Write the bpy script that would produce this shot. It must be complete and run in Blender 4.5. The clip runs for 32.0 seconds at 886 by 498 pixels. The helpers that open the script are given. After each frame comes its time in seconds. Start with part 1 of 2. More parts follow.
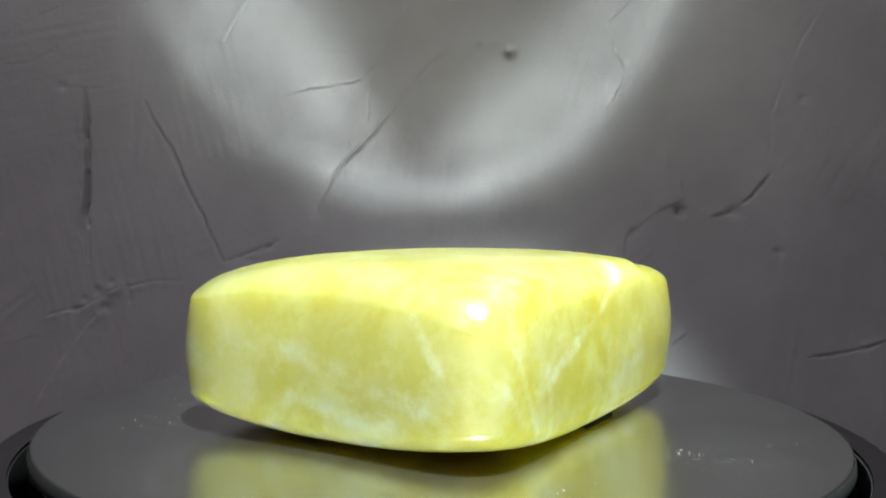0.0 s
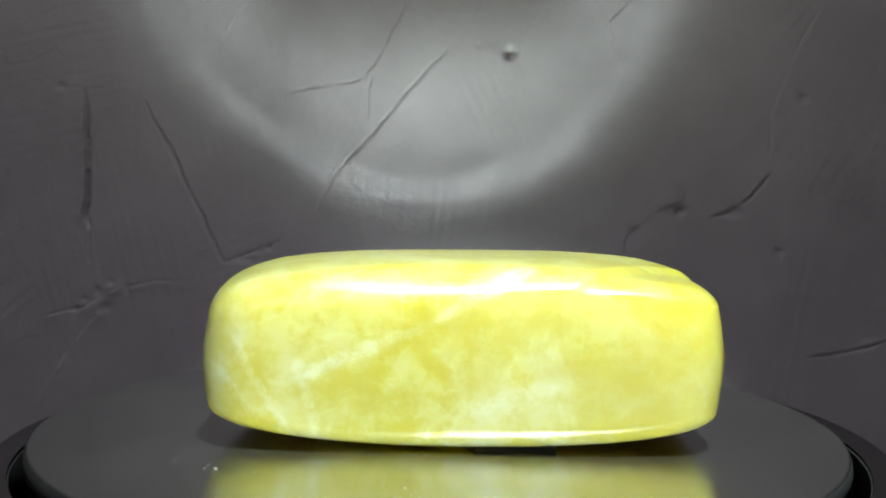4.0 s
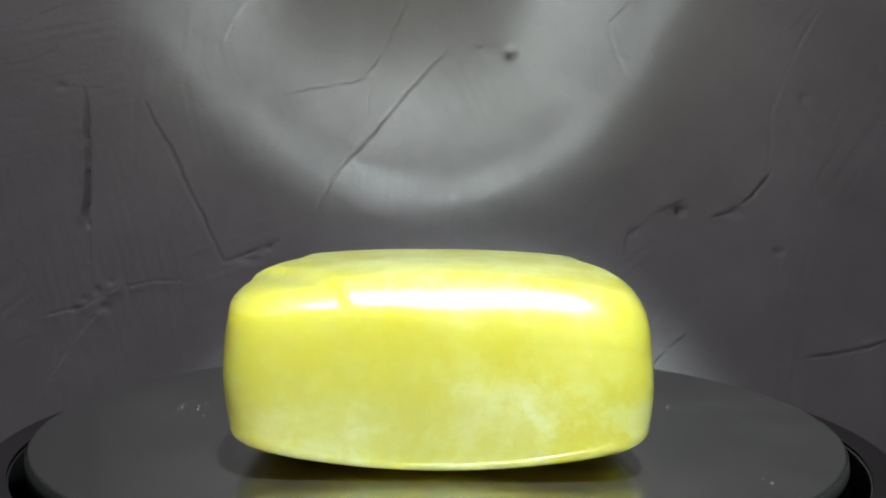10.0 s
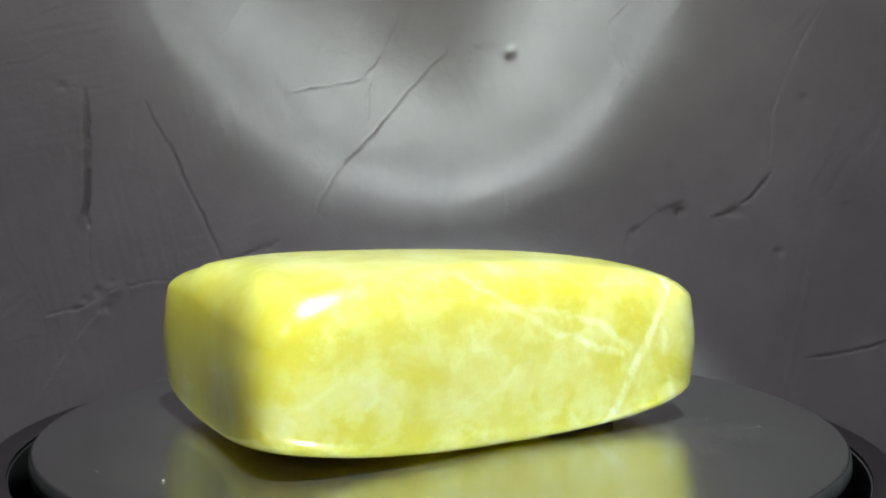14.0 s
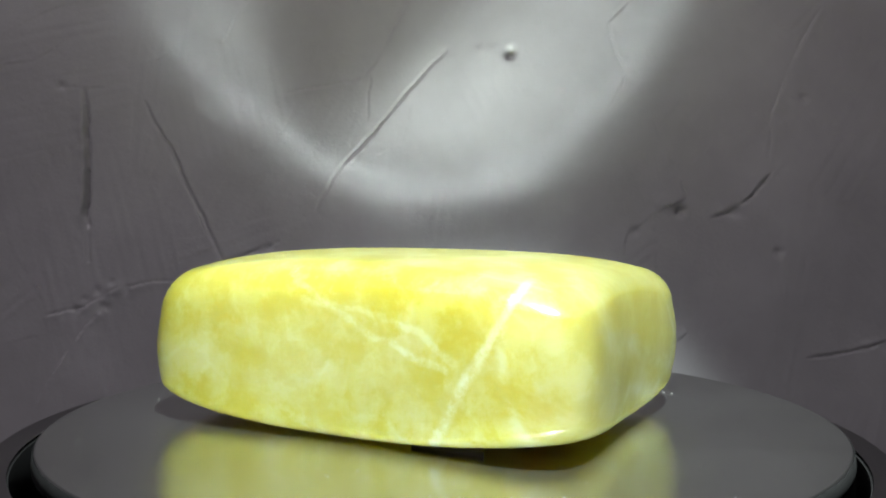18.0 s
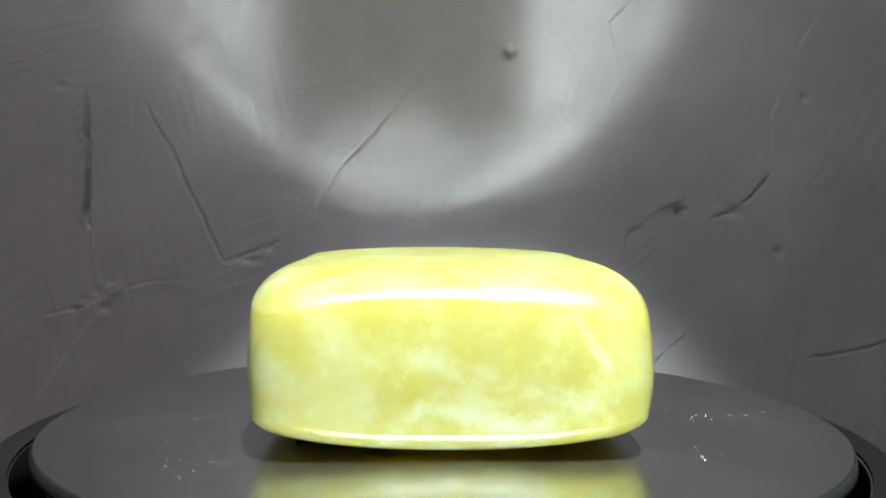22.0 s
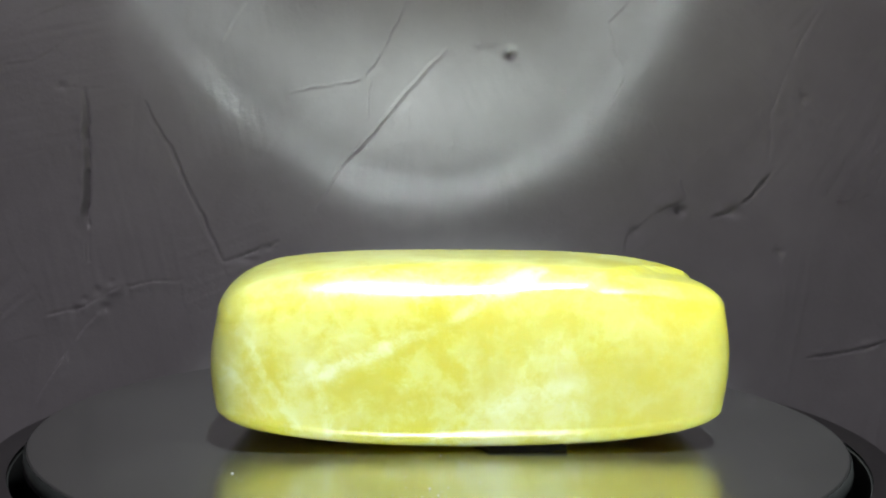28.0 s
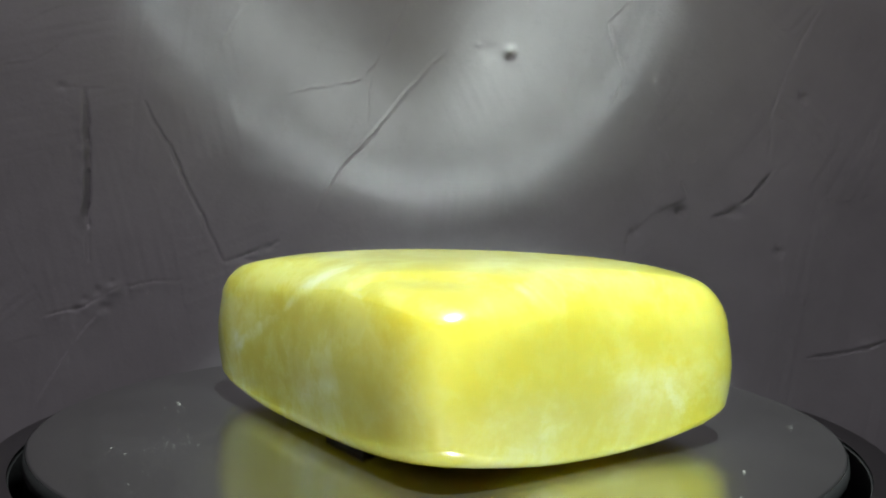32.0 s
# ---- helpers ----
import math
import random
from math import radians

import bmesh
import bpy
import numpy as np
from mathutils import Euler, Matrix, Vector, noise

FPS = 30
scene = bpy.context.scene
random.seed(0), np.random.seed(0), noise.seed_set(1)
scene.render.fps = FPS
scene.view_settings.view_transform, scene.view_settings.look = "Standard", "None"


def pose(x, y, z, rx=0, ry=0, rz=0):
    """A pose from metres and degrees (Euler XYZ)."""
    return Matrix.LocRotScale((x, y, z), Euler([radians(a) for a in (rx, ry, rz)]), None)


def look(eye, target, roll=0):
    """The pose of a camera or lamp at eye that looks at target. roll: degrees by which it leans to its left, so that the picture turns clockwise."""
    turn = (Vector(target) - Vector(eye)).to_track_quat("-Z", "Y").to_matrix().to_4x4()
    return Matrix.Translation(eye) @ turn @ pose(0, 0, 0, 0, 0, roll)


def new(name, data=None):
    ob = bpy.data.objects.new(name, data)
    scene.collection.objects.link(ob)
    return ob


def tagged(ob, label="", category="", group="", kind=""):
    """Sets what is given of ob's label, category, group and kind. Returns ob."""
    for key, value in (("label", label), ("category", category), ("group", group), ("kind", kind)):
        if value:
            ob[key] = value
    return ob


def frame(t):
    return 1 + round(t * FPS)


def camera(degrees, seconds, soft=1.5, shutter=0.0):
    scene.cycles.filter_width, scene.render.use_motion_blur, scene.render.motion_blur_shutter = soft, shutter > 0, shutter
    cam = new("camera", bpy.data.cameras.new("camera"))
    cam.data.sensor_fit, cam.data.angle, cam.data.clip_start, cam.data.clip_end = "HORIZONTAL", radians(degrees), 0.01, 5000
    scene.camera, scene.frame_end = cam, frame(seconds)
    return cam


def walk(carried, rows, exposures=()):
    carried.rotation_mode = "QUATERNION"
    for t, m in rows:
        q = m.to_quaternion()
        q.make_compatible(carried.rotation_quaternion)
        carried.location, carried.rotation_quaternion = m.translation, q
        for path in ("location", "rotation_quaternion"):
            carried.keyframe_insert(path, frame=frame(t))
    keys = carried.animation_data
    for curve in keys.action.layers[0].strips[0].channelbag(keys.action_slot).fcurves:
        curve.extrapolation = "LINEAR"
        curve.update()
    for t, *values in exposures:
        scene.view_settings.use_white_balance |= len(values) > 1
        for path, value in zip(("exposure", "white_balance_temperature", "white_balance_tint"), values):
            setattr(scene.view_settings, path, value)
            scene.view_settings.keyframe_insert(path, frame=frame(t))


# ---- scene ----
U = 0.1646                     # metres from the lens to the turntable's axis
SPIN = 14.825                  # degrees a second, clockwise from above
BENT = pose(0, 0, 0, -0.344, 0.274, 0)   # the lean of the disc on its axle
CLIP = 32.0

cam = camera(52.52, CLIP, soft=2.0)
EYE = Vector((0.00127 * U, -U, 0.22462 * U))
TILT, ROLL = radians(2.33), 0.436
VIEW = look(EYE, EYE + Vector((0, math.cos(TILT), -math.sin(TILT))), ROLL)
walk(cam, [(0.0, VIEW), (CLIP, VIEW)], exposures=[(0.0, 0.02), (2.0, -0.14), (4.0, -0.42), (6.0, -0.60), (8.0, -0.61), (10.0, -0.54), (13.0, -0.26), (17.0, -0.05), (22.0, 0.10), (25.0, 0.02), (28.0, -0.38), (30.0, -0.48), (32.0, -0.46)])

# ---------------------------------------------------------------- light
scene.cycles.blur_glossy = 0.0
scene.cycles.sample_clamp_indirect = 0.0
scene.cycles.use_guiding = True
scene.cycles.use_surface_guiding = True
world = bpy.data.worlds.new("room_dark")
scene.world = world
world.use_nodes = True
world.node_tree.nodes["Background"].inputs[0].default_value = (0.75, 0.74, 0.78, 1)
world.node_tree.nodes["Background"].inputs[1].default_value = 0.02

LAMP_AT = Vector((0.29 * U, -1.55 * U, 2.62 * U))
spot = new("spot_lamp", bpy.data.lights.new("spot_lamp", "SPOT"))
spot.data.energy = 50.0
spot.data.color = (0.88, 1.0, 0.99)
spot.data.spot_size = radians(24.4)
spot.data.spot_blend = 1.0
spot.data.shadow_soft_size = 0.005
spot.matrix_world = look(LAMP_AT, (0.075 * U, 0.005 * U, 0.0))

# unseen fill panel, front left, added to brighten the wall and the stone's sides
panel = new("fill_panel_lamp", bpy.data.lights.new("fill_panel_lamp", "AREA"))
panel.data.shape, panel.data.size, panel.data.size_y = "RECTANGLE", 0.30, 0.24
panel.data.energy = 0.96
panel.data.color = (0.97, 0.89, 1.0)
panel.matrix_world = look((-0.34, -0.74, 0.46), (0.0, 0.05, 0.02))

strip = new("softbox_lamp", bpy.data.lights.new("softbox_lamp", "AREA"))
strip.data.shape, strip.data.size, strip.data.size_y = "RECTANGLE", 0.34, 0.20
strip.data.energy = 0.36
strip.data.color = (0.98, 0.92, 0.99)
strip.matrix_world = look((0.01, -0.10, 0.50), (0, -0.03, 0))


# ---------------------------------------------------------------- materials
class Mat:
    """A node material with short calls to add and join nodes."""

    def __init__(self, name):
        self.m = bpy.data.materials.new(name)
        self.m.use_nodes = True
        self.t = self.m.node_tree
        self.bsdf = self.t.nodes["Principled BSDF"]
        self.co = self.t.nodes.new("ShaderNodeTexCoord").outputs["Object"]

    def put(self, socket, value):
        if isinstance(value, bpy.types.NodeSocket):
            self.t.links.new(value, socket)
        else:
            socket.default_value = value

    def set(self, **values):
        for key, value in values.items():
            self.put(self.bsdf.inputs[key.replace("_", " ")], value)

    def math(self, op, a, b=0.0, c=0.0, clamp=False):
        n = self.t.nodes.new("ShaderNodeMath")
        n.operation, n.use_clamp = op, clamp
        for s, v in zip(n.inputs, (a, b, c)):
            self.put(s, v)
        return n.outputs[0]

    def vmath(self, op, a, b=(0, 0, 0)):
        n = self.t.nodes.new("ShaderNodeVectorMath")
        n.operation = op
        self.put(n.inputs[0], a)
        self.put(n.inputs[3] if op == "SCALE" else n.inputs[1], b)
        return n.outputs["Value"] if op in ("DOT_PRODUCT", "LENGTH", "DISTANCE") else n.outputs[0]

    def noise(self, scale, detail=4.0, rough=0.55, co=None, distort=0.0, colour=False):
        n = self.t.nodes.new("ShaderNodeTexNoise")
        self.put(n.inputs["Vector"], co or self.co)
        n.inputs["Scale"].default_value, n.inputs["Detail"].default_value = scale, detail
        n.inputs["Roughness"].default_value, n.inputs["Distortion"].default_value = rough, distort
        return n.outputs["Color" if colour else "Fac"]

    def ramp(self, fac, *stops):
        n = self.t.nodes.new("ShaderNodeValToRGB")
        e = n.color_ramp.elements
        while len(e) < len(stops):
            e.new(0.5)
        for k, (p, c) in zip(e, stops):
            k.position, k.color = p, (*c, 1) if len(c) == 3 else c
        self.put(n.inputs[0], fac)
        return n.outputs[0]

    def span(self, v, lo, hi, a=0.0, b=1.0):
        n = self.t.nodes.new("ShaderNodeMapRange")
        n.interpolation_type = "SMOOTHSTEP"
        for s, x in zip(n.inputs, (v, lo, hi, a, b)):
            self.put(s, x)
        return n.outputs[0]

    def mix(self, fac, a, b):
        n = self.t.nodes.new("ShaderNodeMix")
        n.data_type = "RGBA"
        self.put(n.inputs["Factor"], fac)
        self.put(n.inputs[6], a)
        self.put(n.inputs[7], b)
        return n.outputs[2]

    def bump(self, height, distance, strength=1.0):
        n = self.t.nodes.new("ShaderNodeBump")
        n.inputs["Distance"].default_value, n.inputs["Strength"].default_value = distance, strength
        self.put(n.inputs["Height"], height)
        self.t.links.new(n.outputs[0], self.bsdf.inputs["Normal"])


def plaster_material():
    k = Mat("grey_plaster")
    blot = k.noise(22, 5, 0.6)
    col = k.ramp(blot, (0.3, (0.52, 0.51, 0.515)), (0.55, (0.60, 0.59, 0.595)), (0.8, (0.67, 0.665, 0.665)))
    k.set(Base_Color=col, Roughness=0.62)
    k.bsdf.inputs["Specular IOR Level"].default_value = 0.25
    fine = k.math("ADD", k.noise(900, 5, 0.6), k.math("MULTIPLY", k.noise(260, 4, 0.55), 1.6))
    k.bump(fine, 0.00026, 0.30)
    return k.m


def disc_material():
    k = Mat("smoked_mirror_disc")
    haze = k.noise(40, 6, 0.6)
    k.set(Base_Color=k.ramp(haze, (0.3, (0.54, 0.535, 0.525)), (0.8, (0.58, 0.575, 0.565))),
          Roughness=k.span(haze, 0.3, 0.75, 0.20, 0.24), Metallic=0.985, Specular_Tint=(0.92, 0.92, 0.92, 1))
    return k.m


def base_material():
    k = Mat("black_gloss_rim")
    g = k.noise(60, 4, 0.6)
    k.set(Base_Color=k.ramp(g, (0.3, (0.64, 0.64, 0.64)), (0.8, (0.70, 0.70, 0.70))), Roughness=0.085, Metallic=1.0, Specular_Tint=(0.5, 0.5, 0.5, 1))
    return k.m


def groove_material():
    k = Mat("black_rubber_and_edge")
    g = k.noise(200, 4, 0.6)
    k.set(Base_Color=k.ramp(g, (0.3, (0.010, 0.010, 0.010)), (0.8, (0.018, 0.018, 0.018))), Roughness=0.6)
    return k.m


def stone_material():
    k = Mat("yellow_calcite")
    unit = k.vmath("SCALE", k.co, 1 / U)
    wob = k.vmath("SCALE", k.vmath("SUBTRACT", k.noise(9, 5, 0.65, unit, colour=True), (0.5, 0.5, 0.5)), 0.035)
    warped = k.vmath("ADD", unit, wob)
    sep = k.t.nodes.new("ShaderNodeSeparateXYZ")
    k.put(sep.inputs[0], unit)
    sx, sy, sz = sep.outputs

    def vein(axis, side, pts, width, gain):
        """A milky vein across one side, given by points in that side's two running coordinates."""
        flat = k.vmath("MULTIPLY", warped, tuple(0.0 if n == axis else 1.0 for n in range(3)))
        mask = None
        for p, q in zip(pts, pts[1:]):
            v = [Vector((0, w[0], w[1])) if axis == 0 else Vector((w[0], 0, w[1])) for w in (p, q)]
            run = v[1] - v[0]
            rel = k.vmath("SUBTRACT", flat, tuple(v[0]))
            h = k.math("DIVIDE", k.vmath("DOT_PRODUCT", rel, tuple(run)), run.length_squared, clamp=True)
            n = k.t.nodes.new("ShaderNodeVectorMath")
            n.operation = "SCALE"
            n.inputs[0].default_value = tuple(run)
            k.put(n.inputs[3], h)
            d = k.vmath("DISTANCE", rel, n.outputs[0])
            m = k.span(d, width * 0.15, width, gain, 0.0)
            mask = m if mask is None else k.math("MAXIMUM", mask, m)
        face = k.span(k.math("MULTIPLY", (sx, sy)[axis], float(side)), (0.19, 0.13)[axis], (0.23, 0.165)[axis])
        return k.math("MULTIPLY", mask, face)

    veins = [
        vein(1, -1, [(-0.135, 0.072), (-0.075, 0.106), (-0.026, 0.129), (0.060, 0.170)], 0.009, 0.45),
        vein(1, -1, [(-0.242, 0.101), (-0.213, 0.061), (-0.194, 0.035)], 0.006, 0.22),
        vein(1, -1, [(-0.208, 0.105), (-0.165, 0.030)], 0.007, 0.26),
        vein(1, -1, [(-0.143, 0.080), (-0.132, 0.025)], 0.008, 0.24),
        vein(1, -1, [(0.02, 0.045), (0.06, 0.062), (0.12, 0.078)], 0.014, 0.25),
        vein(1, 1, [(0.058, 0.168), (0.014, 0.139), (-0.03, 0.109), (-0.067, 0.103), (-0.125, 0.082)], 0.006, 0.42),
        vein(1, 1, [(-0.194, 0.165), (-0.165, 0.104), (-0.135, 0.057), (-0.110, 0.010)], 0.0075, 0.58),
        vein(1, 1, [(0.036, 0.138), (-0.046, 0.130), (-0.099, 0.117), (-0.135, 0.088)], 0.006, 0.32),
        vein(1, 1, [(-0.174, 0.145), (-0.185, 0.065), (-0.196, 0.030)], 0.009, 0.35),
        vein(0, -1, [(0.030, 0.100), (-0.016, 0.086), (-0.067, 0.074), (-0.115, 0.053)], 0.016, 0.40),
        vein(0, -1, [(-0.100, 0.135), (-0.136, 0.093)], 0.009, 0.35),
        vein(0, -1, [(0.030, 0.047), (-0.075, 0.036)], 0.014, 0.35),
        vein(0, 1, [(-0.02, 0.094), (0.052, 0.080), (0.098, 0.076)], 0.012, 0.22),
        vein(0, 1, [(0.061, 0.087), (0.092, 0.045)], 0.008, 0.25),
    ]
    milk = veins[0]
    for v in veins[1:]:
        milk = k.math("MAXIMUM", milk, v)
    cloud = k.noise(6.5, 5, 0.58, unit, 0.3)
    flecks = k.noise(21, 8, 0.68, warped)
    grains = k.noise(70, 4, 0.6, warped)
    pale = k.math("ADD", k.span(cloud, 0.44, 0.66, 0.0, 0.36), k.span(flecks, 0.47, 0.68, 0.0, 0.60))
    pale = k.math("MULTIPLY", pale, k.span(sz, 0.15, 0.07, 0.40, 1.0))
    pale = k.math("MULTIPLY", pale, k.math("SUBTRACT", 1.0, k.math("MULTIPLY", k.span(sx, 0.14, 0.24), k.span(sz, 0.06, 0.10, 0.0, 0.75))))
    pale = k.math("ADD", pale, k.span(sx, -0.19, -0.245, 0.0, 0.25))
    cell = k.t.nodes.new("ShaderNodeTexVoronoi")
    cell.feature = "DISTANCE_TO_EDGE"
    cell.inputs["Scale"].default_value = 19.0
    k.put(cell.inputs["Vector"], warped)
    seams = k.math("MULTIPLY", k.span(cell.outputs["Distance"], 0.0, 0.09, 1.0, 0.0), k.span(flecks, 0.44, 0.62, 0.0, 0.16))
    body = k.mix(k.span(flecks, 0.38, 0.58), (0.435, 0.408, 0.052, 1), (0.490, 0.488, 0.135, 1))
    body = k.mix(k.math("MINIMUM", pale, 1.0), body, (0.515, 0.520, 0.270, 1))
    body = k.mix(k.math("MULTIPLY", milk, k.span(flecks, 0.38, 0.60, 0.15, 1.0)), body, (0.663, 0.738, 0.653, 1))
    body = k.mix(seams, body, (0.629, 0.693, 0.495, 1))
    body = k.mix(k.span(grains, 0.60, 0.76, 0.0, 0.18), body, (0.528, 0.576, 0.440, 1))
    amber = k.span(k.noise(8, 6, 0.62, k.vmath("ADD", warped, (3.1, 1.7, 0.4)), 0.4), 0.48, 0.66, 0.0, 0.58)
    amber = k.math("MULTIPLY", amber, k.math("SUBTRACT", 1.0, milk, clamp=True))
    body = k.mix(amber, body, (0.420, 0.385, 0.055, 1))
    side = k.math("MULTIPLY", k.span(sx, 0.08, 0.21), k.span(sy, -0.08, -0.16))
    ochre = k.math("MULTIPLY", side, k.span(cloud, 0.36, 0.66, 0.9, 0.35))
    body = k.mix(ochre, body, (0.450, 0.395, 0.055, 1))
    warm = k.math("MULTIPLY", k.span(sx, 0.20, 0.25), k.span(sz, 0.05, 0.11, 0.10, 0.62))
    body = k.mix(warm, body, (0.480, 0.455, 0.060, 1))
    # body colour scaled by side: darkest at the -x end, darker at +y
    side_tone = k.math("MULTIPLY", k.span(sx, -0.18, -0.24, 1.0, 0.72), k.span(sy, 0.10, 0.18, 1.0, 0.88))
    side_tone = k.math("MULTIPLY", side_tone, k.span(sx, 0.17, 0.24, 0.95, 0.99))
    body = k.vmath("SCALE", body, k.math("MULTIPLY", side_tone, 0.80))
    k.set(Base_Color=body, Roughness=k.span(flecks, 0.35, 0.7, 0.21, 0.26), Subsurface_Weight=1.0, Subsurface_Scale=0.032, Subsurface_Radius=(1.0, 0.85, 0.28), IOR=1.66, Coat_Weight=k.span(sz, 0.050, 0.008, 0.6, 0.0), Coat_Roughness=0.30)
    k.put(k.bsdf.inputs["Specular IOR Level"], k.span(sz, 0.050, 0.008, 0.5, 0.05))
    return k.m


def plain_material(name, colour, rough):
    k = Mat(name)
    g = k.noise(14, 5, 0.6)
    lo = tuple(c * 0.85 for c in colour)
    hi = tuple(min(1, c * 1.12) for c in colour)
    k.set(Base_Color=k.ramp(g, (0.3, lo), (0.75, hi)), Roughness=rough)
    return k.m


PLASTER, DISC, BASE, GROOVE, STONE = plaster_material(), disc_material(), base_material(), groove_material(), stone_material()
CRUMB = plain_material("pale_crumb", (0.34, 0.34, 0.31), 0.7)
TABLE = plain_material("dark_table_top", (0.10, 0.10, 0.10), 0.5)


# ---------------------------------------------------------------- mesh helpers
def part(name, bm, material, parent=None, label=""):
    me = bpy.data.meshes.new(name)
    bm.to_mesh(me)
    bm.free()
    me.materials.append(material)
    me.shade_smooth()
    ob = new(name, me)
    if parent:
        ob.parent = parent
    if label:
        tagged(ob, label)
    return ob


def from_arrays(name, verts, faces, material, parent=None):
    me = bpy.data.meshes.new(name)
    me.from_pydata(verts, [], faces)
    me.materials.append(material)
    me.shade_smooth()
    ob = new(name, me)
    if parent:
        ob.parent = parent
    return ob


def lathe(profile, steps=192):
    """A turned solid from (radius, height) pairs, from the axis or back to the start."""
    bm = bmesh.new()
    rings = []
    for r, z in profile:
        if r < 1e-6:
            rings.append([bm.verts.new((0, 0, z))])
        else:
            rings.append([bm.verts.new((r * math.cos(a), r * math.sin(a), z)) for a in (2 * math.pi * i / steps for i in range(steps))])
    for lo, hi in zip(rings, rings[1:]):
        for i in range(steps):
            j = (i + 1) % steps
            q = [lo[i % len(lo)], lo[j % len(lo)], hi[j % len(hi)], hi[i % len(hi)]]
            q = [v for n, v in enumerate(q) if v not in q[:n]]
            if len(q) > 2:
                bm.faces.new(q)
    bmesh.ops.recalc_face_normals(bm, faces=bm.faces)
    return bm


def box(x0, y0, z0, x1, y1, z1, bevel=0.0):
    bm = bmesh.new()
    bmesh.ops.create_cube(bm, size=1)
    bmesh.ops.scale(bm, vec=(x1 - x0, y1 - y0, z1 - z0), verts=bm.verts)
    bmesh.ops.translate(bm, vec=((x0 + x1) / 2, (y0 + y1) / 2, (z0 + z1) / 2), verts=bm.verts)
    if bevel:
        bmesh.ops.bevel(bm, geom=bm.edges[:], offset=bevel, segments=2, affect="EDGES")
    return bm


# ---------------------------------------------------------------- plaster wall
WALL_Y = 0.668 * U
PX_X = PX_Z = 0.00017278                 # wall metres that one step of the wall's sketch grid covers
REACH = 784 / math.tan(radians(52.52) / 2)


def wall_xz(u, v):
    """Sketch grid (u right, v down, as seen from where the film was taken) to the wall's x and z."""
    du, dv, roll = u - 784, v - 441, radians(ROLL)
    across, up = du * math.cos(roll) + dv * math.sin(roll), du * math.sin(roll) - dv * math.cos(roll)
    deep, high = REACH * math.cos(TILT) + up * math.sin(TILT), up * math.cos(TILT) - REACH * math.sin(TILT)
    k = (WALL_Y - EYE.y) / deep
    return EYE.x + across * k, EYE.z + high * k


NX, NZ = 800, 470
GX, GZ = np.meshgrid(np.linspace(-0.165, 0.165, NX), np.linspace(-0.050, 0.145, NZ))
RELIEF = np.zeros_like(GX)


def value_noise(x, y, seed):
    """Smooth random values over the plane, one lattice step to the unit."""
    g = np.random.default_rng(seed).random((64, 64))
    ix, iy = np.floor(x).astype(int), np.floor(y).astype(int)
    fx, fy = x - ix, y - iy
    fx, fy = fx * fx * (3 - 2 * fx), fy * fy * (3 - 2 * fy)
    i0, i1, j0, j1 = ix % 64, (ix + 1) % 64, iy % 64, (iy + 1) % 64
    return (g[i0, j0] * (1 - fx) + g[i1, j0] * fx) * (1 - fy) + (g[i0, j1] * (1 - fx) + g[i1, j1] * fx) * fy - 0.5


def trowel_grain(seed):
    """Flat overlapping trowel strokes, each with its own drag lines."""
    rng = np.random.default_rng(seed)
    wx = GX + 0.010 * value_noise(GX / 0.03, GZ / 0.03, 1)
    wz = GZ + 0.010 * value_noise(GX / 0.03, GZ / 0.03, 2)
    best = np.full(GX.shape, 1e9)
    level, angle, phase = np.zeros_like(GX), np.zeros_like(GX), np.zeros_like(GX)
    for n in range(34):
        cx, cz, turn = rng.uniform(-0.17, 0.17), rng.uniform(-0.05, 0.15), rng.normal(0.0, 0.45) + (1.45 if n % 3 == 0 else 0.95)
        du, dv = wx - cx, wz - cz
        along, across = du * math.cos(turn) + dv * math.sin(turn), -du * math.sin(turn) + dv * math.cos(turn)
        d = (along / 1.7) ** 2 + across**2
        near = d < best
        best = np.where(near, d, best)
        level, angle, phase = (np.where(near, v, w) for v, w in ((rng.uniform(-1, 1), level), (turn, angle), (n * 7.3, phase)))
    across = -GX * np.sin(angle) + GZ * np.cos(angle)
    along = GX * np.cos(angle) + GZ * np.sin(angle)
    lines = value_noise(across / 0.0016 + phase, along / 0.020, 5) + 0.6 * value_noise(across / 0.0042 + phase, along / 0.045, 6)
    return 0.000035 * level + 0.00012 * lines * (0.35 + value_noise(GX / 0.02, GZ / 0.02, 9) + 0.5)


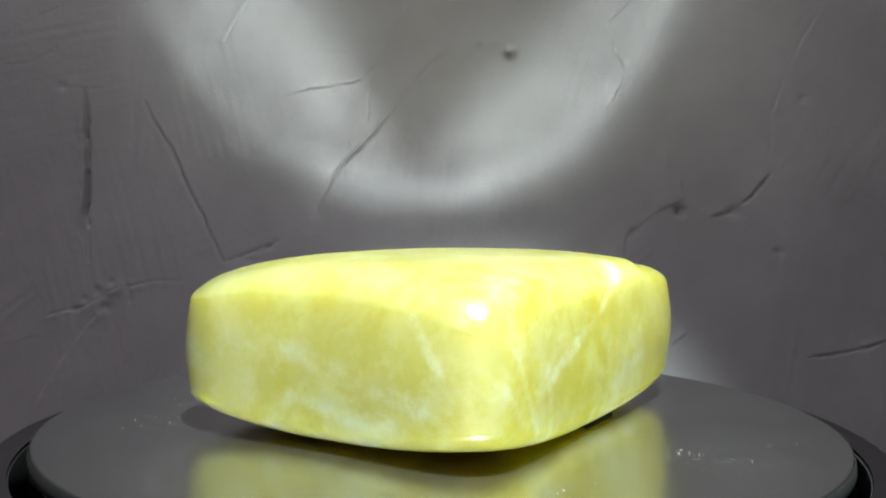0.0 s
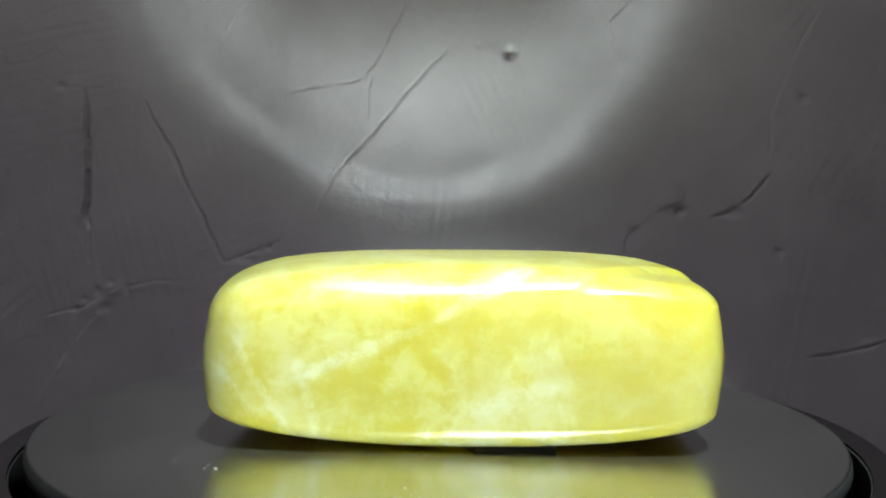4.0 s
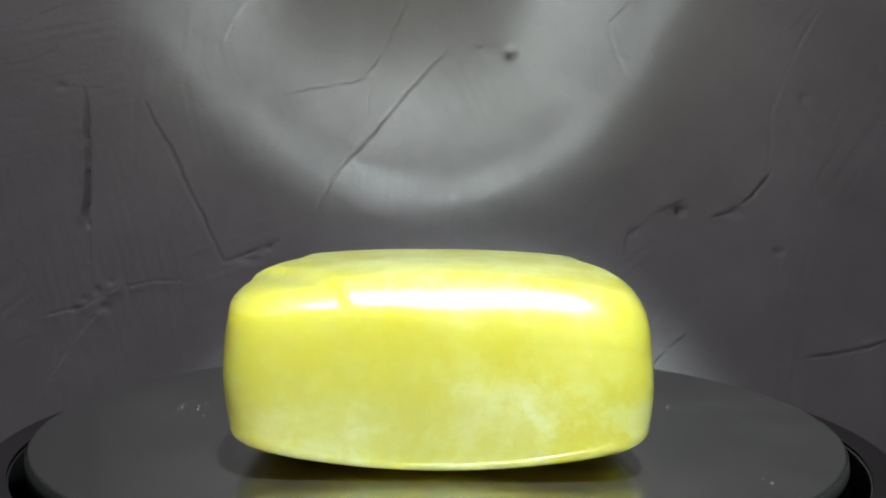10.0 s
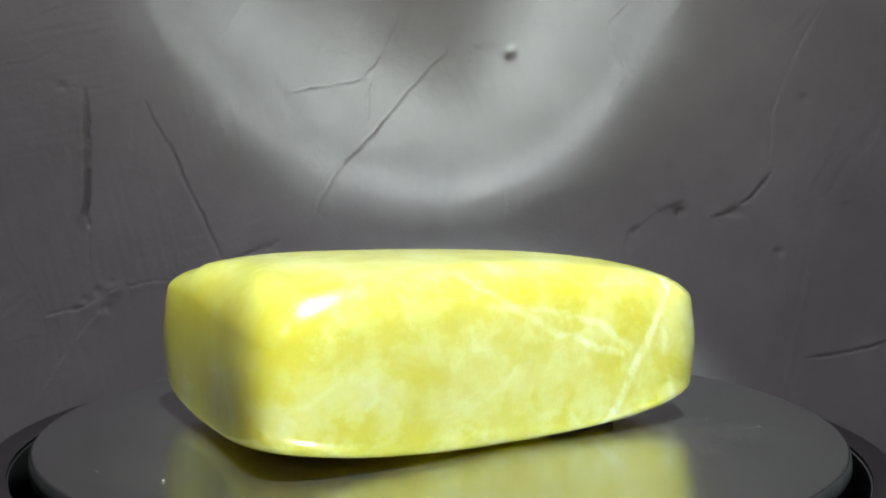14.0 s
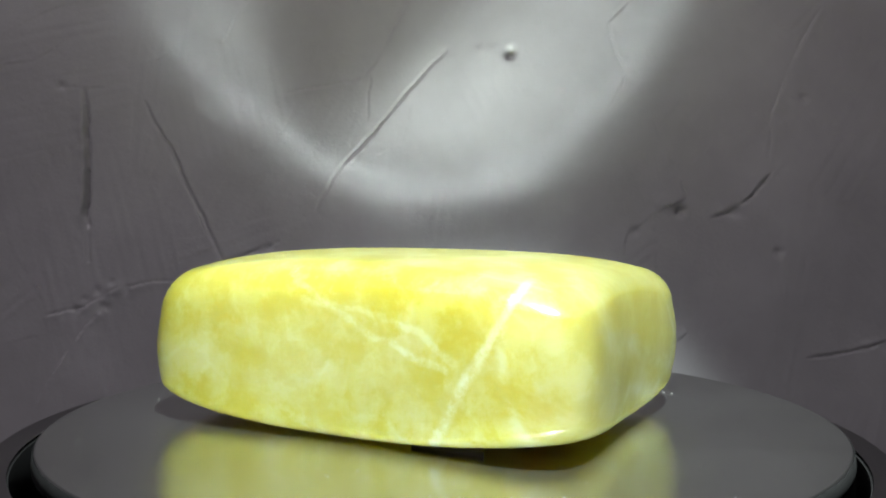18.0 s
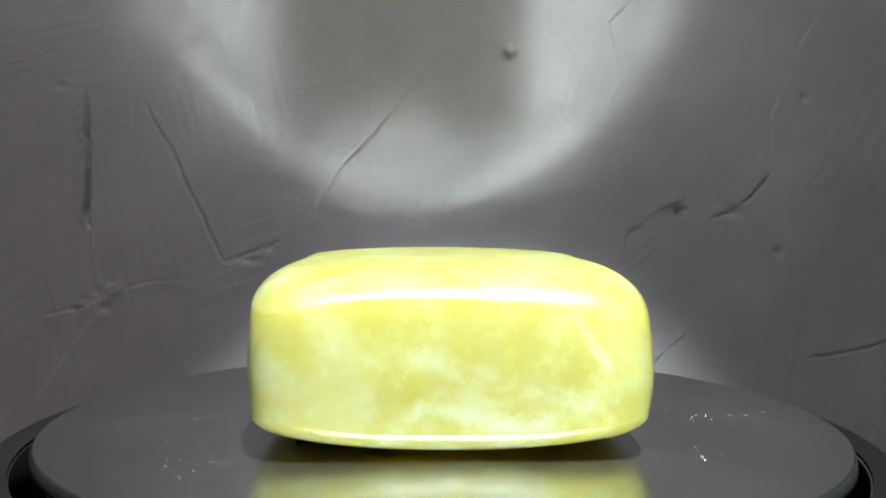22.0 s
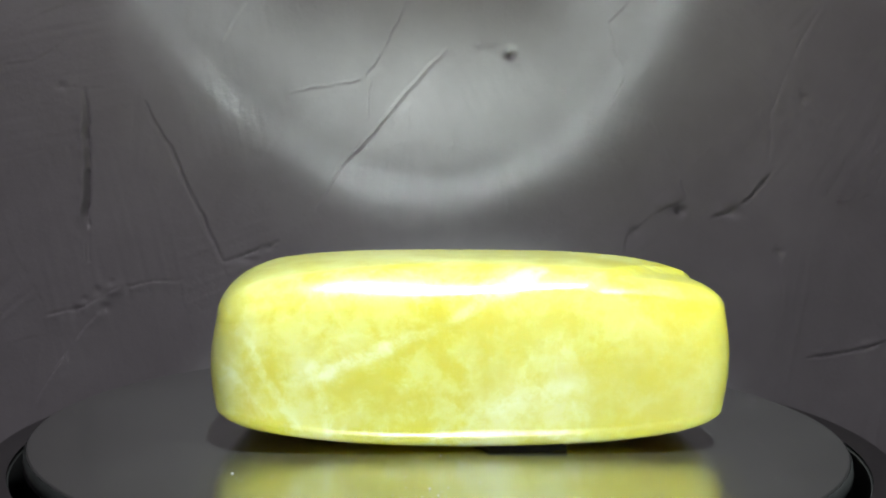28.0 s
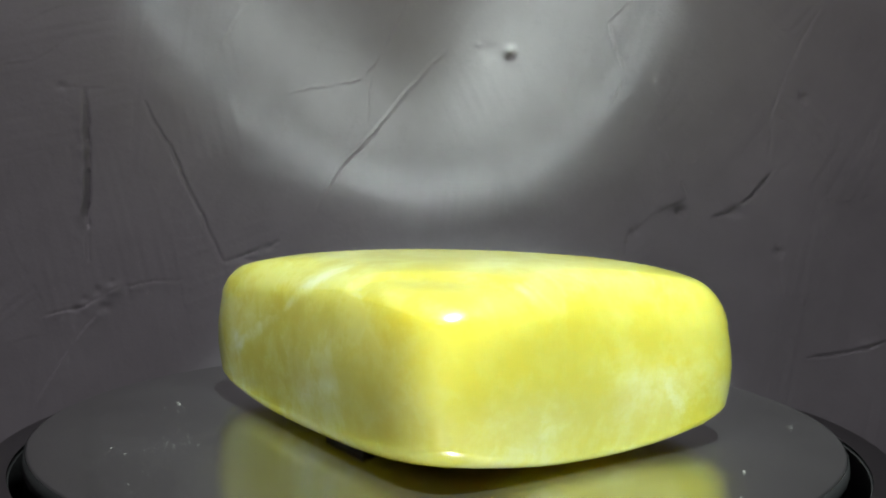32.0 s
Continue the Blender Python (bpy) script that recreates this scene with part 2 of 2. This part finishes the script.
def stroke(points, lip=0.35, lip_w=2.2, crack=0.3, crack_w=0.45, side=1):
    """The raised edge of a trowel stroke and the thin crack along it; heights and widths in millimetres."""
    global RELIEF
    line = [wall_xz(u, v) for u, v in points]
    gap, sign = np.full(GX.shape, 1.0), np.ones_like(GX)
    total = len(line) - 1
    fade = np.zeros_like(GX)
    for n, ((x0, z0), (x1, z1)) in enumerate(zip(line, line[1:])):
        ex, ez = x1 - x0, z1 - z0
        length = math.hypot(ex, ez)
        k = np.clip(((GX - x0) * ex + (GZ - z0) * ez) / length**2, 0, 1)
        wob = 0.0009 * value_noise(GX / 0.004, GZ / 0.004, 11) + 0.0008 * value_noise(GX / 0.011, GZ / 0.011, 15)
        off = (ex * (GZ - z0) - ez * (GX - x0)) / length + wob
        d = np.hypot(off, ((GX - x0) * ex + (GZ - z0) * ez) / length - k * length)
        s = np.sign(off)
        near = np.abs(d) < gap
        gap, sign = np.where(near, np.abs(d), gap), np.where(near, s, sign)
        fade = np.where(near, (n + k) / total, fade)
    taper = np.clip(np.minimum(fade, 1 - fade) * 6, 0, 1) ** 0.6
    rough = np.clip(0.8 + 1.5 * value_noise(GX / 0.005, GZ / 0.005, 12) + 0.7 * value_noise(GX / 0.0022, GZ / 0.0022, 16), 0.05, 1.6)
    mm = gap * 1000
    up = np.exp(-np.maximum(mm - 0.25, 0) / lip_w) * (sign * side > 0)
    RELIEF += taper * rough * 0.00105 * (lip * up - crack * np.exp(-(mm / crack_w) ** 2))


def dab(u, v, wide, high, height):
    """A blob of plaster (height in millimetres) or, below zero, a pit."""
    global RELIEF
    x, z = wall_xz(u, v)
    r = np.hypot((GX - x) / (wide * PX_X), (GZ - z) / (high * PX_Z)) + 0.5 * value_noise(GX / 0.003, GZ / 0.003, 14)
    RELIEF += 0.001 * height * np.exp(-r * r)


def wall_back():
    global RELIEF
    RELIEF += trowel_grain(4) + 0.0010 * value_noise(GX / 0.035, GZ / 0.035, 3)
    stroke([(150, 155), (155, 300), (150, 380), (158, 465)], 0.9, 2.0, 2.4, 0.7, -1)
    stroke([(95, 152), (190, 158)], 0.10, 1.5, 0.08, 0.4)
    stroke([(256, 176), (300, 262), (345, 352), (397, 468)], 0.38, 2.2, 0.9, 0.5, 1)
    stroke([(395, 466), (440, 452), (495, 428)], 0.7, 2.2, 0.9, 0.8, -1)
    stroke([(792, 86), (720, 165), (660, 235), (600, 300), (558, 372)], 0.38, 3.5, 0.6, 0.5, 1)
    stroke([(505, 166), (640, 140)], 0.35, 2.0, 0.5, 0.4, -1)
    stroke([(655, 135), (648, 215)], 0.3, 1.5, 0.2, 0.4, 1)
    stroke([(724, 0), (670, 100), (645, 140)], 0.35, 2.5, 0.15, 0.5, 1)
    stroke([(1372, 295), (1330, 345), (1290, 378), (1255, 390)], 0.8, 2.0, 0.8, 0.7, -1)
    stroke([(1105, 455), (1112, 418), (1155, 380), (1212, 350)], 0.28, 2.4, 0.05, 0.5, 1)
    stroke([(1150, 210), (1190, 290), (1218, 350)], 0.35, 2.0, 0.2, 0.5, -1)
    stroke([(1122, 0), (1076, 40), (1090, 95), (1106, 128), (1072, 195)], 0.45, 2.2, 0.25, 0.5, 1)
    stroke([(1460, 0), (1400, 110), (1366, 200), (1362, 300)], 0.22, 2.5, 0.15, 0.6, 1)
    stroke([(75, 562), (150, 545), (212, 508)], 0.6, 2.2, 0.35, 0.6, -1)
    stroke([(212, 508), (330, 498)], 0.3, 2.0, 0.2, 0.5, -1)
    stroke([(180, 545), (120, 620), (60, 720)], 0.35, 2.5, 0.15, 0.5, 1)
    stroke([(1425, 634), (1500, 622), (1580, 600)], 0.40, 2.4, 0.4, 0.6, 1)
    stroke([(1140, 660), (1216, 588)], 0.5, 2.0, 0.3, 0.5, 1)
    stroke([(395, 80), (412, 40), (445, 0)], 0.4, 2.0, 0.2, 0.4, 1)
    stroke([(1378, 420), (1386, 520), (1380, 600)], 0.08, 2.0, 0.05, 0.5, 1)
    stroke([(0, 118), (60, 108), (130, 60)], 0.12, 2.5, 0.05, 0.5, 1)
    stroke([(250, 120), (300, 92), (380, 60)], 0.12, 2.5, 0.04, 0.5, 1)
    dab(870, 92, 26, 14, 0.5)
    dab(903, 92, 9, 9, -3.6)
    dab(1203, 375, 8, 8, -1.9)
    dab(1300, 378, 14, 9, -0.7)
    dab(440, 461, 18, 7, -0.8)
    dab(475, 440, 12, 6, -0.5)
    dab(185, 543, 9, 9, -0.9)
    dab(172, 515, 7, 8, -0.5)
    dab(150, 530, 9, 6, -0.4)
    dab(135, 548, 9, 6, -0.6)
    dab(225, 512, 5, 9, -0.6)
    dab(196, 500, 6, 6, -0.4)
    dab(1378, 448, 9, 7, -0.5)
    dab(1420, 175, 9, 9, -0.5)
    dab(846, 80, 5, 4, -0.4)
    dab(108, 152, 9, 7, -0.6)
    dab(205, 512, 24, 12, 0.5)
    dab(1180, 355, 26, 12, 0.45)
    dab(1122, 410, 9, 9, -0.6)
    edge = np.clip(np.minimum(0.165 - np.abs(GX), np.minimum(GZ + 0.05, 0.145 - GZ)) / 0.004, 0, 1)
    face = np.stack([GX, WALL_Y - RELIEF * edge, GZ], -1).reshape(-1, 3)
    idx = np.arange(NX * NZ).reshape(NZ, NX)
    faces = np.stack([idx[:-1, :-1], idx[:-1, 1:], idx[1:, 1:], idx[1:, :-1]], -1).reshape(-1, 4)
    ob = from_arrays("wall_back", face.tolist(), faces.tolist(), PLASTER)
    return tagged(ob, "rough grey trowelled plaster wall behind the turntable", "wall", kind="structure")


wall_back()
ROOM = plain_material("dim_room_paint", (0.16, 0.155, 0.16), 0.8)


def room_piece(name, label, category, *b, material=None):
    return tagged(part(name, box(*b), material or ROOM), label, category, kind="structure")


room_piece("wall_core", "plain grey wall around the plaster patch", "wall", -1.5, WALL_Y + 0.010, -0.80, 1.5, WALL_Y + 0.12, 1.6, material=PLASTER)
room_piece("wall_left", "plain dim room wall", "wall", -1.6, -2.2, -0.80, -1.5, WALL_Y + 0.12, 1.6)
room_piece("wall_right", "plain dim room wall", "wall", 1.5, -2.2, -0.80, 1.6, WALL_Y + 0.12, 1.6)
room_piece("wall_front", "plain dim room wall", "wall", -1.6, -2.3, -0.80, 1.6, -2.2, 1.6)
room_piece("floor", "plain dark floor", "floor", -1.6, -2.3, -0.90, 1.6, WALL_Y + 0.12, -0.80)
room_piece("ceiling", "plain dim ceiling", "ceiling", -1.6, -2.3, 1.6, 1.6, WALL_Y + 0.12, 1.7)

# ---------------------------------------------------------------- turntable
TABLE_Z = -0.036
tagged(part("table_top", box(-0.6, -0.7, TABLE_Z - 0.03, 0.6, WALL_Y - 0.002, TABLE_Z), TABLE), "dark table top under the turntable", "table", kind="structure")

turntable = tagged(new("turntable"), "round black motorised display turntable with glossy disc", "turntable")
turntable.location = (0, 0, TABLE_Z)
R_DISC, R_IN, R_OUT = 0.4223 * U, 0.4388 * U, 0.4675 * U
Z, RIM_Z = -TABLE_Z, -TABLE_Z - 0.0195 * U


def rim_top():
    """The rim's upper face, from outside in: two faintly hollow lips with a low crest between them."""
    hollow, half = 6.1, 0.00050
    steps = [1.03, 1.015, 1.0, 0.66, 0.33, 0.0, -0.33, -0.66, -1.0, -1.015, -1.03]
    pts = []
    for mid in (0.4655 * U - 0.0006, 0.4400 * U + 0.0004):
        pts += [(mid + half * d, RIM_Z + hollow / 2 * (half * d) ** 2) for d in steps]
    mid, run = sum(r for r, z in pts[10:12]) / 2, (pts[10][0] - pts[11][0]) / 2
    crest = [(mid + run * d, pts[10][1] + 0.026 * run * (1 - d * d)) for d in (0.97, 0.75, 0.5, 0.25, 0.0, -0.25, -0.5, -0.75, -0.97)]
    return pts[:11] + crest + pts[11:]


part("rim", lathe([(R_IN, 0.006), (R_OUT + 0.0012, 0.006), (R_OUT + 0.0010, RIM_Z - 0.007), (R_OUT + 0.0006, RIM_Z - 0.0026), (R_OUT + 0.0003, RIM_Z - 0.0009), (R_OUT + 0.0001, RIM_Z - 0.0004), *rim_top(), (R_IN, RIM_Z - 0.0004), (R_IN, RIM_Z - 0.0008), (R_IN, 0.006)]), BASE, turntable, "glossy black outer rim")
part("base", lathe([(0, 0.0), (R_OUT + 0.001, 0.0), (R_OUT + 0.001, 0.006), (0, 0.006)]), GROOVE, turntable, "black base plate")
disc = part("disc", lathe([(0, Z), (R_DISC - 0.0045, Z), (R_DISC - 0.0016, Z), (R_DISC - 0.0008, Z - 0.00004), (R_DISC - 0.0004, Z - 0.00015), (R_DISC - 0.0004, 0.010), (0, 0.010)]), DISC, turntable, "dark mirror-like turning disc")
# shoulder: black colour stands in for the dark reflection in the disc's rounded edge
part("shoulder", lathe([(R_DISC - 0.0003, Z - 0.0002), (R_DISC - 0.0001, Z - 0.0006), (R_DISC + 0.0001, Z - 0.0022), (R_DISC - 0.0003, Z - 0.0026), (R_DISC - 0.0003, Z - 0.0002)]), GROOVE, disc, "rounded edge of the disc, its dark reflection painted black")
part("skirt", lathe([(R_DISC, Z - 0.0028), (R_DISC, 0.009), (R_DISC - 0.0003, 0.009), (R_DISC - 0.0003, Z - 0.0028), (R_DISC, Z - 0.0028)]), BASE, disc, "dark glossy skirt")
part("inner_wall", lathe([(R_IN - 0.0002, RIM_Z - 0.0008), (R_IN - 0.0002, 0.007), (R_IN + 0.0006, 0.007), (R_IN + 0.0006, RIM_Z - 0.0008), (R_IN - 0.0002, RIM_Z - 0.0008)]), GROOVE, turntable, "black inside of the rim")


# ---------------------------------------------------------------- stone
def harmonics(c, a):
    """A slow variation round the stone: a mean, then pairs of cosine and sine."""
    out = np.full_like(a, c[0])
    for k in range(1, (len(c) + 1) // 2):
        out = out + c[2 * k - 1] * np.cos(k * a) + c[2 * k] * np.sin(k * a)
    return out


def calcite_block():
    """A hand-ground slab: a squarish outline, a low crown, and edges rounded more on some sides than on others; in units of U."""
    n, arc, power = 400, 40, 10.0
    th = np.linspace(0, 2 * np.pi, n, endpoint=False)
    c, d = np.cos(th), np.sin(th)
    w = np.arctan2(d / 0.186, c / 0.250)
    out = ((np.abs(c) / 0.250) ** power + (np.abs(d) / 0.186) ** power) ** (-1 / power)
    out = out * (1 + harmonics([-0.0227, 0.0016, -0.0008, -0.0072, -0.0003, -0.0025, 0.0064, -0.0087, 0.0005, 0.0008, -0.0026, -0.0006, -0.0002], w))
    top_in = np.exp(harmonics([-3.2, 0.0359, 0.0061, -0.111, -0.0275, -0.007, 0.0533, 0.2, -0.0022], w))
    top_drop = np.exp(harmonics([-3.75, 0.2742, -0.0216, 0.0965, 0.4352, 0.1467, 0.082, 0.15, -0.0398], w))
    low_in = np.exp(harmonics([-3.3172, -0.1383, -0.0698, -0.0079, -0.0357, -0.046, 0.0238, -0.074, 0.0155], w))
    low_rise = np.exp(harmonics([-4.0539, -0.1601, -0.1059, -0.158, 0.0062, -0.1761, 0.0633, 0.1279, -0.0044], w))
    belly = harmonics([0.0193, -0.003, -0.006, -0.0034, -0.0015, -0.004, 0.0021, 0.0013, 0.0033], w)
    top_bend, low_bend = 2.031, 1.863

    def crown(x, y):
        x, y = x / 0.25, y / 0.19
        return 0.1811 + 0.0026 * x + -0.0004 * y + 0.0013 * x**2 + -0.0026 * y**2 + -0.0193 * x**4 + -0.0085 * y**4 + -0.0176 * x**2 * y**2

    def under(x, y):
        x, y = x / 0.25, y / 0.19
        return 0.0045 + 0.0023 * x**4 + -0.0041 * y**4 + 0.0338 * x**2 * y**2

    rings = []
    for g in np.linspace(0.05, 1, 22)[:-1]:
        r = (out - top_in) * g
        rings.append((r, crown(c * r, d * r)))
    turn = np.linspace(0, math.pi / 2, arc)
    for g in turn:
        r = out - top_in * (1 - math.sin(g) ** (2 / top_bend))
        rings.append((r, crown(c * r, d * r) - top_drop * (1 - max(math.cos(g), 0) ** (2 / top_bend))))
    upper, lower = rings[-1][1], under(c * out, d * out) + low_rise
    for f in np.linspace(0, 1, 26)[1:-1]:
        rings.append((out * (1 + belly * math.sin(math.pi * f)), upper * (1 - f) + lower * f))
    for g in turn[::-1]:
        r = out - low_in * (1 - math.sin(g) ** (2 / low_bend))
        rings.append((r, under(c * r, d * r) + low_rise * (1 - max(math.cos(g), 0) ** (2 / low_bend))))
    for g in np.linspace(1, 0.05, 10)[1:]:
        r = (out - low_in) * g
        rings.append((r, under(c * r, d * r)))
    verts = []
    for r, z in rings:
        x, y = c * r, d * r
        y = y * (1 + 0.020 * np.clip(-x / 0.25, 0, 1) ** 2 + 0.008 * np.clip(x / 0.25, 0, 1) ** 2)
        # a flake lost from the top of one corner leaves a low step
        q = x / 0.25 - y / 0.19 + 0.04 * np.sin(14 * x + 9 * y)
        gone = np.clip((q - CHIP) / 0.04, 0, 1)
        gone = gone * gone * (3 - 2 * gone) * np.clip((z - 0.125) / 0.02, 0, 1) * np.clip((CHIP + 0.42 - q) / 0.3, 0, 1)
        verts.append(np.stack([x * U, y * U, (z - 0.0040 * gone) * U], -1))
    m = len(verts)
    verts = np.concatenate(verts).tolist() + [[0, 0, float(crown(0, 0)) * U], [0, 0, 0.0045 * U]]
    faces = [(j * n + i, (j + 1) * n + i, (j + 1) * n + (i + 1) % n, j * n + (i + 1) % n) for j in range(m - 1) for i in range(n)]
    for i in range(n):
        faces.append((m * n, i, (i + 1) % n))
        faces.append((m * n + 1, (m - 1) * n + (i + 1) % n, (m - 1) * n + i))
    ob = from_arrays("calcite_stone", verts, faces, STONE)
    return tagged(ob, "polished yellow-green calcite block with white veins on the disc", "stone")


CHIP = 1.36
stone = calcite_block()
STONE_AT = pose(0.0136 * U, 0.0161 * U, 0.0, 0, 0, 58.68)


def rubber_pad():
    bm = bmesh.new()
    outline = [(0.015, -0.158), (0.090, -0.158), (-0.068, 0.150), (-0.145, 0.150)]
    lower = [bm.verts.new((x * U, y * U, 0.00002)) for x, y in outline]
    upper = [bm.verts.new((x * U, y * U, 0.0049 * U)) for x, y in outline]
    bm.faces.new(lower[::-1]), bm.faces.new(upper)
    for n in range(4):
        bm.faces.new((lower[n], lower[(n + 1) % 4], upper[(n + 1) % 4], upper[n]))
    ob = part("rubber_strip", bm, GROOVE)
    ob.data.shade_flat()
    return tagged(ob, "thin black rubber strip under the yellow stone", "pad")


pad = rubber_pad()


def crumb(x, y, size, seed):
    """A grain broken from the stone, lying on the disc; the place is given as the disc stands at the start."""
    rng = random.Random(seed)
    bm = bmesh.new()
    bmesh.ops.create_icosphere(bm, subdivisions=1, radius=size)
    sx, sy = rng.uniform(0.6, 1.5), rng.uniform(0.6, 1.2)
    for v in bm.verts:
        k = rng.uniform(0.75, 1.2)
        v.co = Vector((v.co.x * sx * k, v.co.y * sy * k, max(v.co.z * 0.7 * k, -size * 0.4) + size * 0.4))
    ob = part("crumb", bm, CRUMB)
    ob.data.shade_flat()
    tagged(ob, "tiny pale crumb of stone lying on the disc", "crumb", "crumbs on the disc")
    return ob, pose(x * U, y * U, 0.00001, 0, 0, rng.uniform(0, 360))


def dust(seed):
    """Fine grains and a few smears of powder between the larger crumbs."""
    rng = random.Random(seed)
    bm = bmesh.new()
    spots = [(0.228, -0.170, 0.030, 12), (0.250, -0.200, 0.045, 8), (0.110, -0.285, 0.03, 5), (0.33, -0.12, 0.05, 7), (-0.29, -0.05, 0.06, 16), (-0.275, -0.06, 0.02, 9), (-0.24, 0.11, 0.03, 5), (0.09, -0.29, 0.05, 4), (-0.11, 0.36, 0.02, 4)]
    for x, y, spread, count in spots:
        for n in range(count):
            px, py = x + rng.gauss(0, spread * 0.5), y + rng.gauss(0, spread * 0.5)
            if math.hypot(px, py) > 0.40:
                continue
            r = rng.choice((0.00004, 0.00005, 0.00007, 0.0001))
            long = rng.choice((1, 1, 1, 1.6, 4)) if r < 0.0001 else 1
            turn = Matrix.Rotation(rng.uniform(0, 6.28), 4, "Z")
            bmesh.ops.create_icosphere(bm, subdivisions=1, radius=r, matrix=Matrix.Translation((px * U, py * U, r * 0.4)) @ turn @ Matrix.Diagonal((long, 1, 0.5, 1)))
    ob = part("stone_dust", bm, CRUMB)
    return tagged(ob, "fine pale stone dust scattered on the disc", "dust", kind="stuff")


def all_crumbs():
    places = [(0.224, -0.166, 0.00032), (0.233, -0.215, 0.00024), (0.100, -0.285, 0.00038), (0.186, -0.165, 0.00020), (0.323, -0.095, 0.00018), (0.352, -0.122, 0.00020),
              (0.315, -0.191, 0.00020), (0.087, 0.334, 0.00052), (0.160, 0.339, 0.00026), (0.147, -0.102, 0.00028), (0.094, -0.293, 0.00034), (-0.324, -0.055, 0.00024),
              (-0.271, -0.107, 0.00022), (-0.300, 0.024, 0.00022), (-0.107, 0.360, 0.00026), (-0.330, -0.025, 0.00022), (-0.242, 0.108, 0.00020), (0.242, -0.170, 0.00026), (-0.250, 0.075, 0.00034), (-0.227, 0.084, 0.00034), (-0.325, -0.052, 0.00026),
              (-0.296, 0.034, 0.00024), (-0.309, 0.024, 0.00022), (-0.289, 0.054, 0.00024), (-0.269, 0.018, 0.00024), (-0.270, -0.029, 0.00022), (-0.240, 0.014, 0.00022), (-0.233, 0.155, 0.00024),
              (-0.248, 0.127, 0.00026), (-0.262, 0.124, 0.00022)]
    return [crumb(x, y, r * (0.46 if n < 18 else 0.32), n) for n, (x, y, r) in enumerate(places)]


crumbs = all_crumbs()

powder = dust(3)


def motions():
    """The disc turns on a slightly bent, slightly off-centre axle and carries all that lies on it."""
    times = [float(t) for t in range(0, 33)]
    for thing, at in [(disc, pose(0.00164 * U, -0.0032 * U, -Z)), (stone, STONE_AT), (pad, STONE_AT), (powder, pose(0, 0, 0)), *crumbs]:
        lift = Z if thing is disc else 0.0
        walk(thing, [(t, pose(0, 0, lift, 0, 0, -SPIN * t) @ BENT @ at) for t in times])


motions()
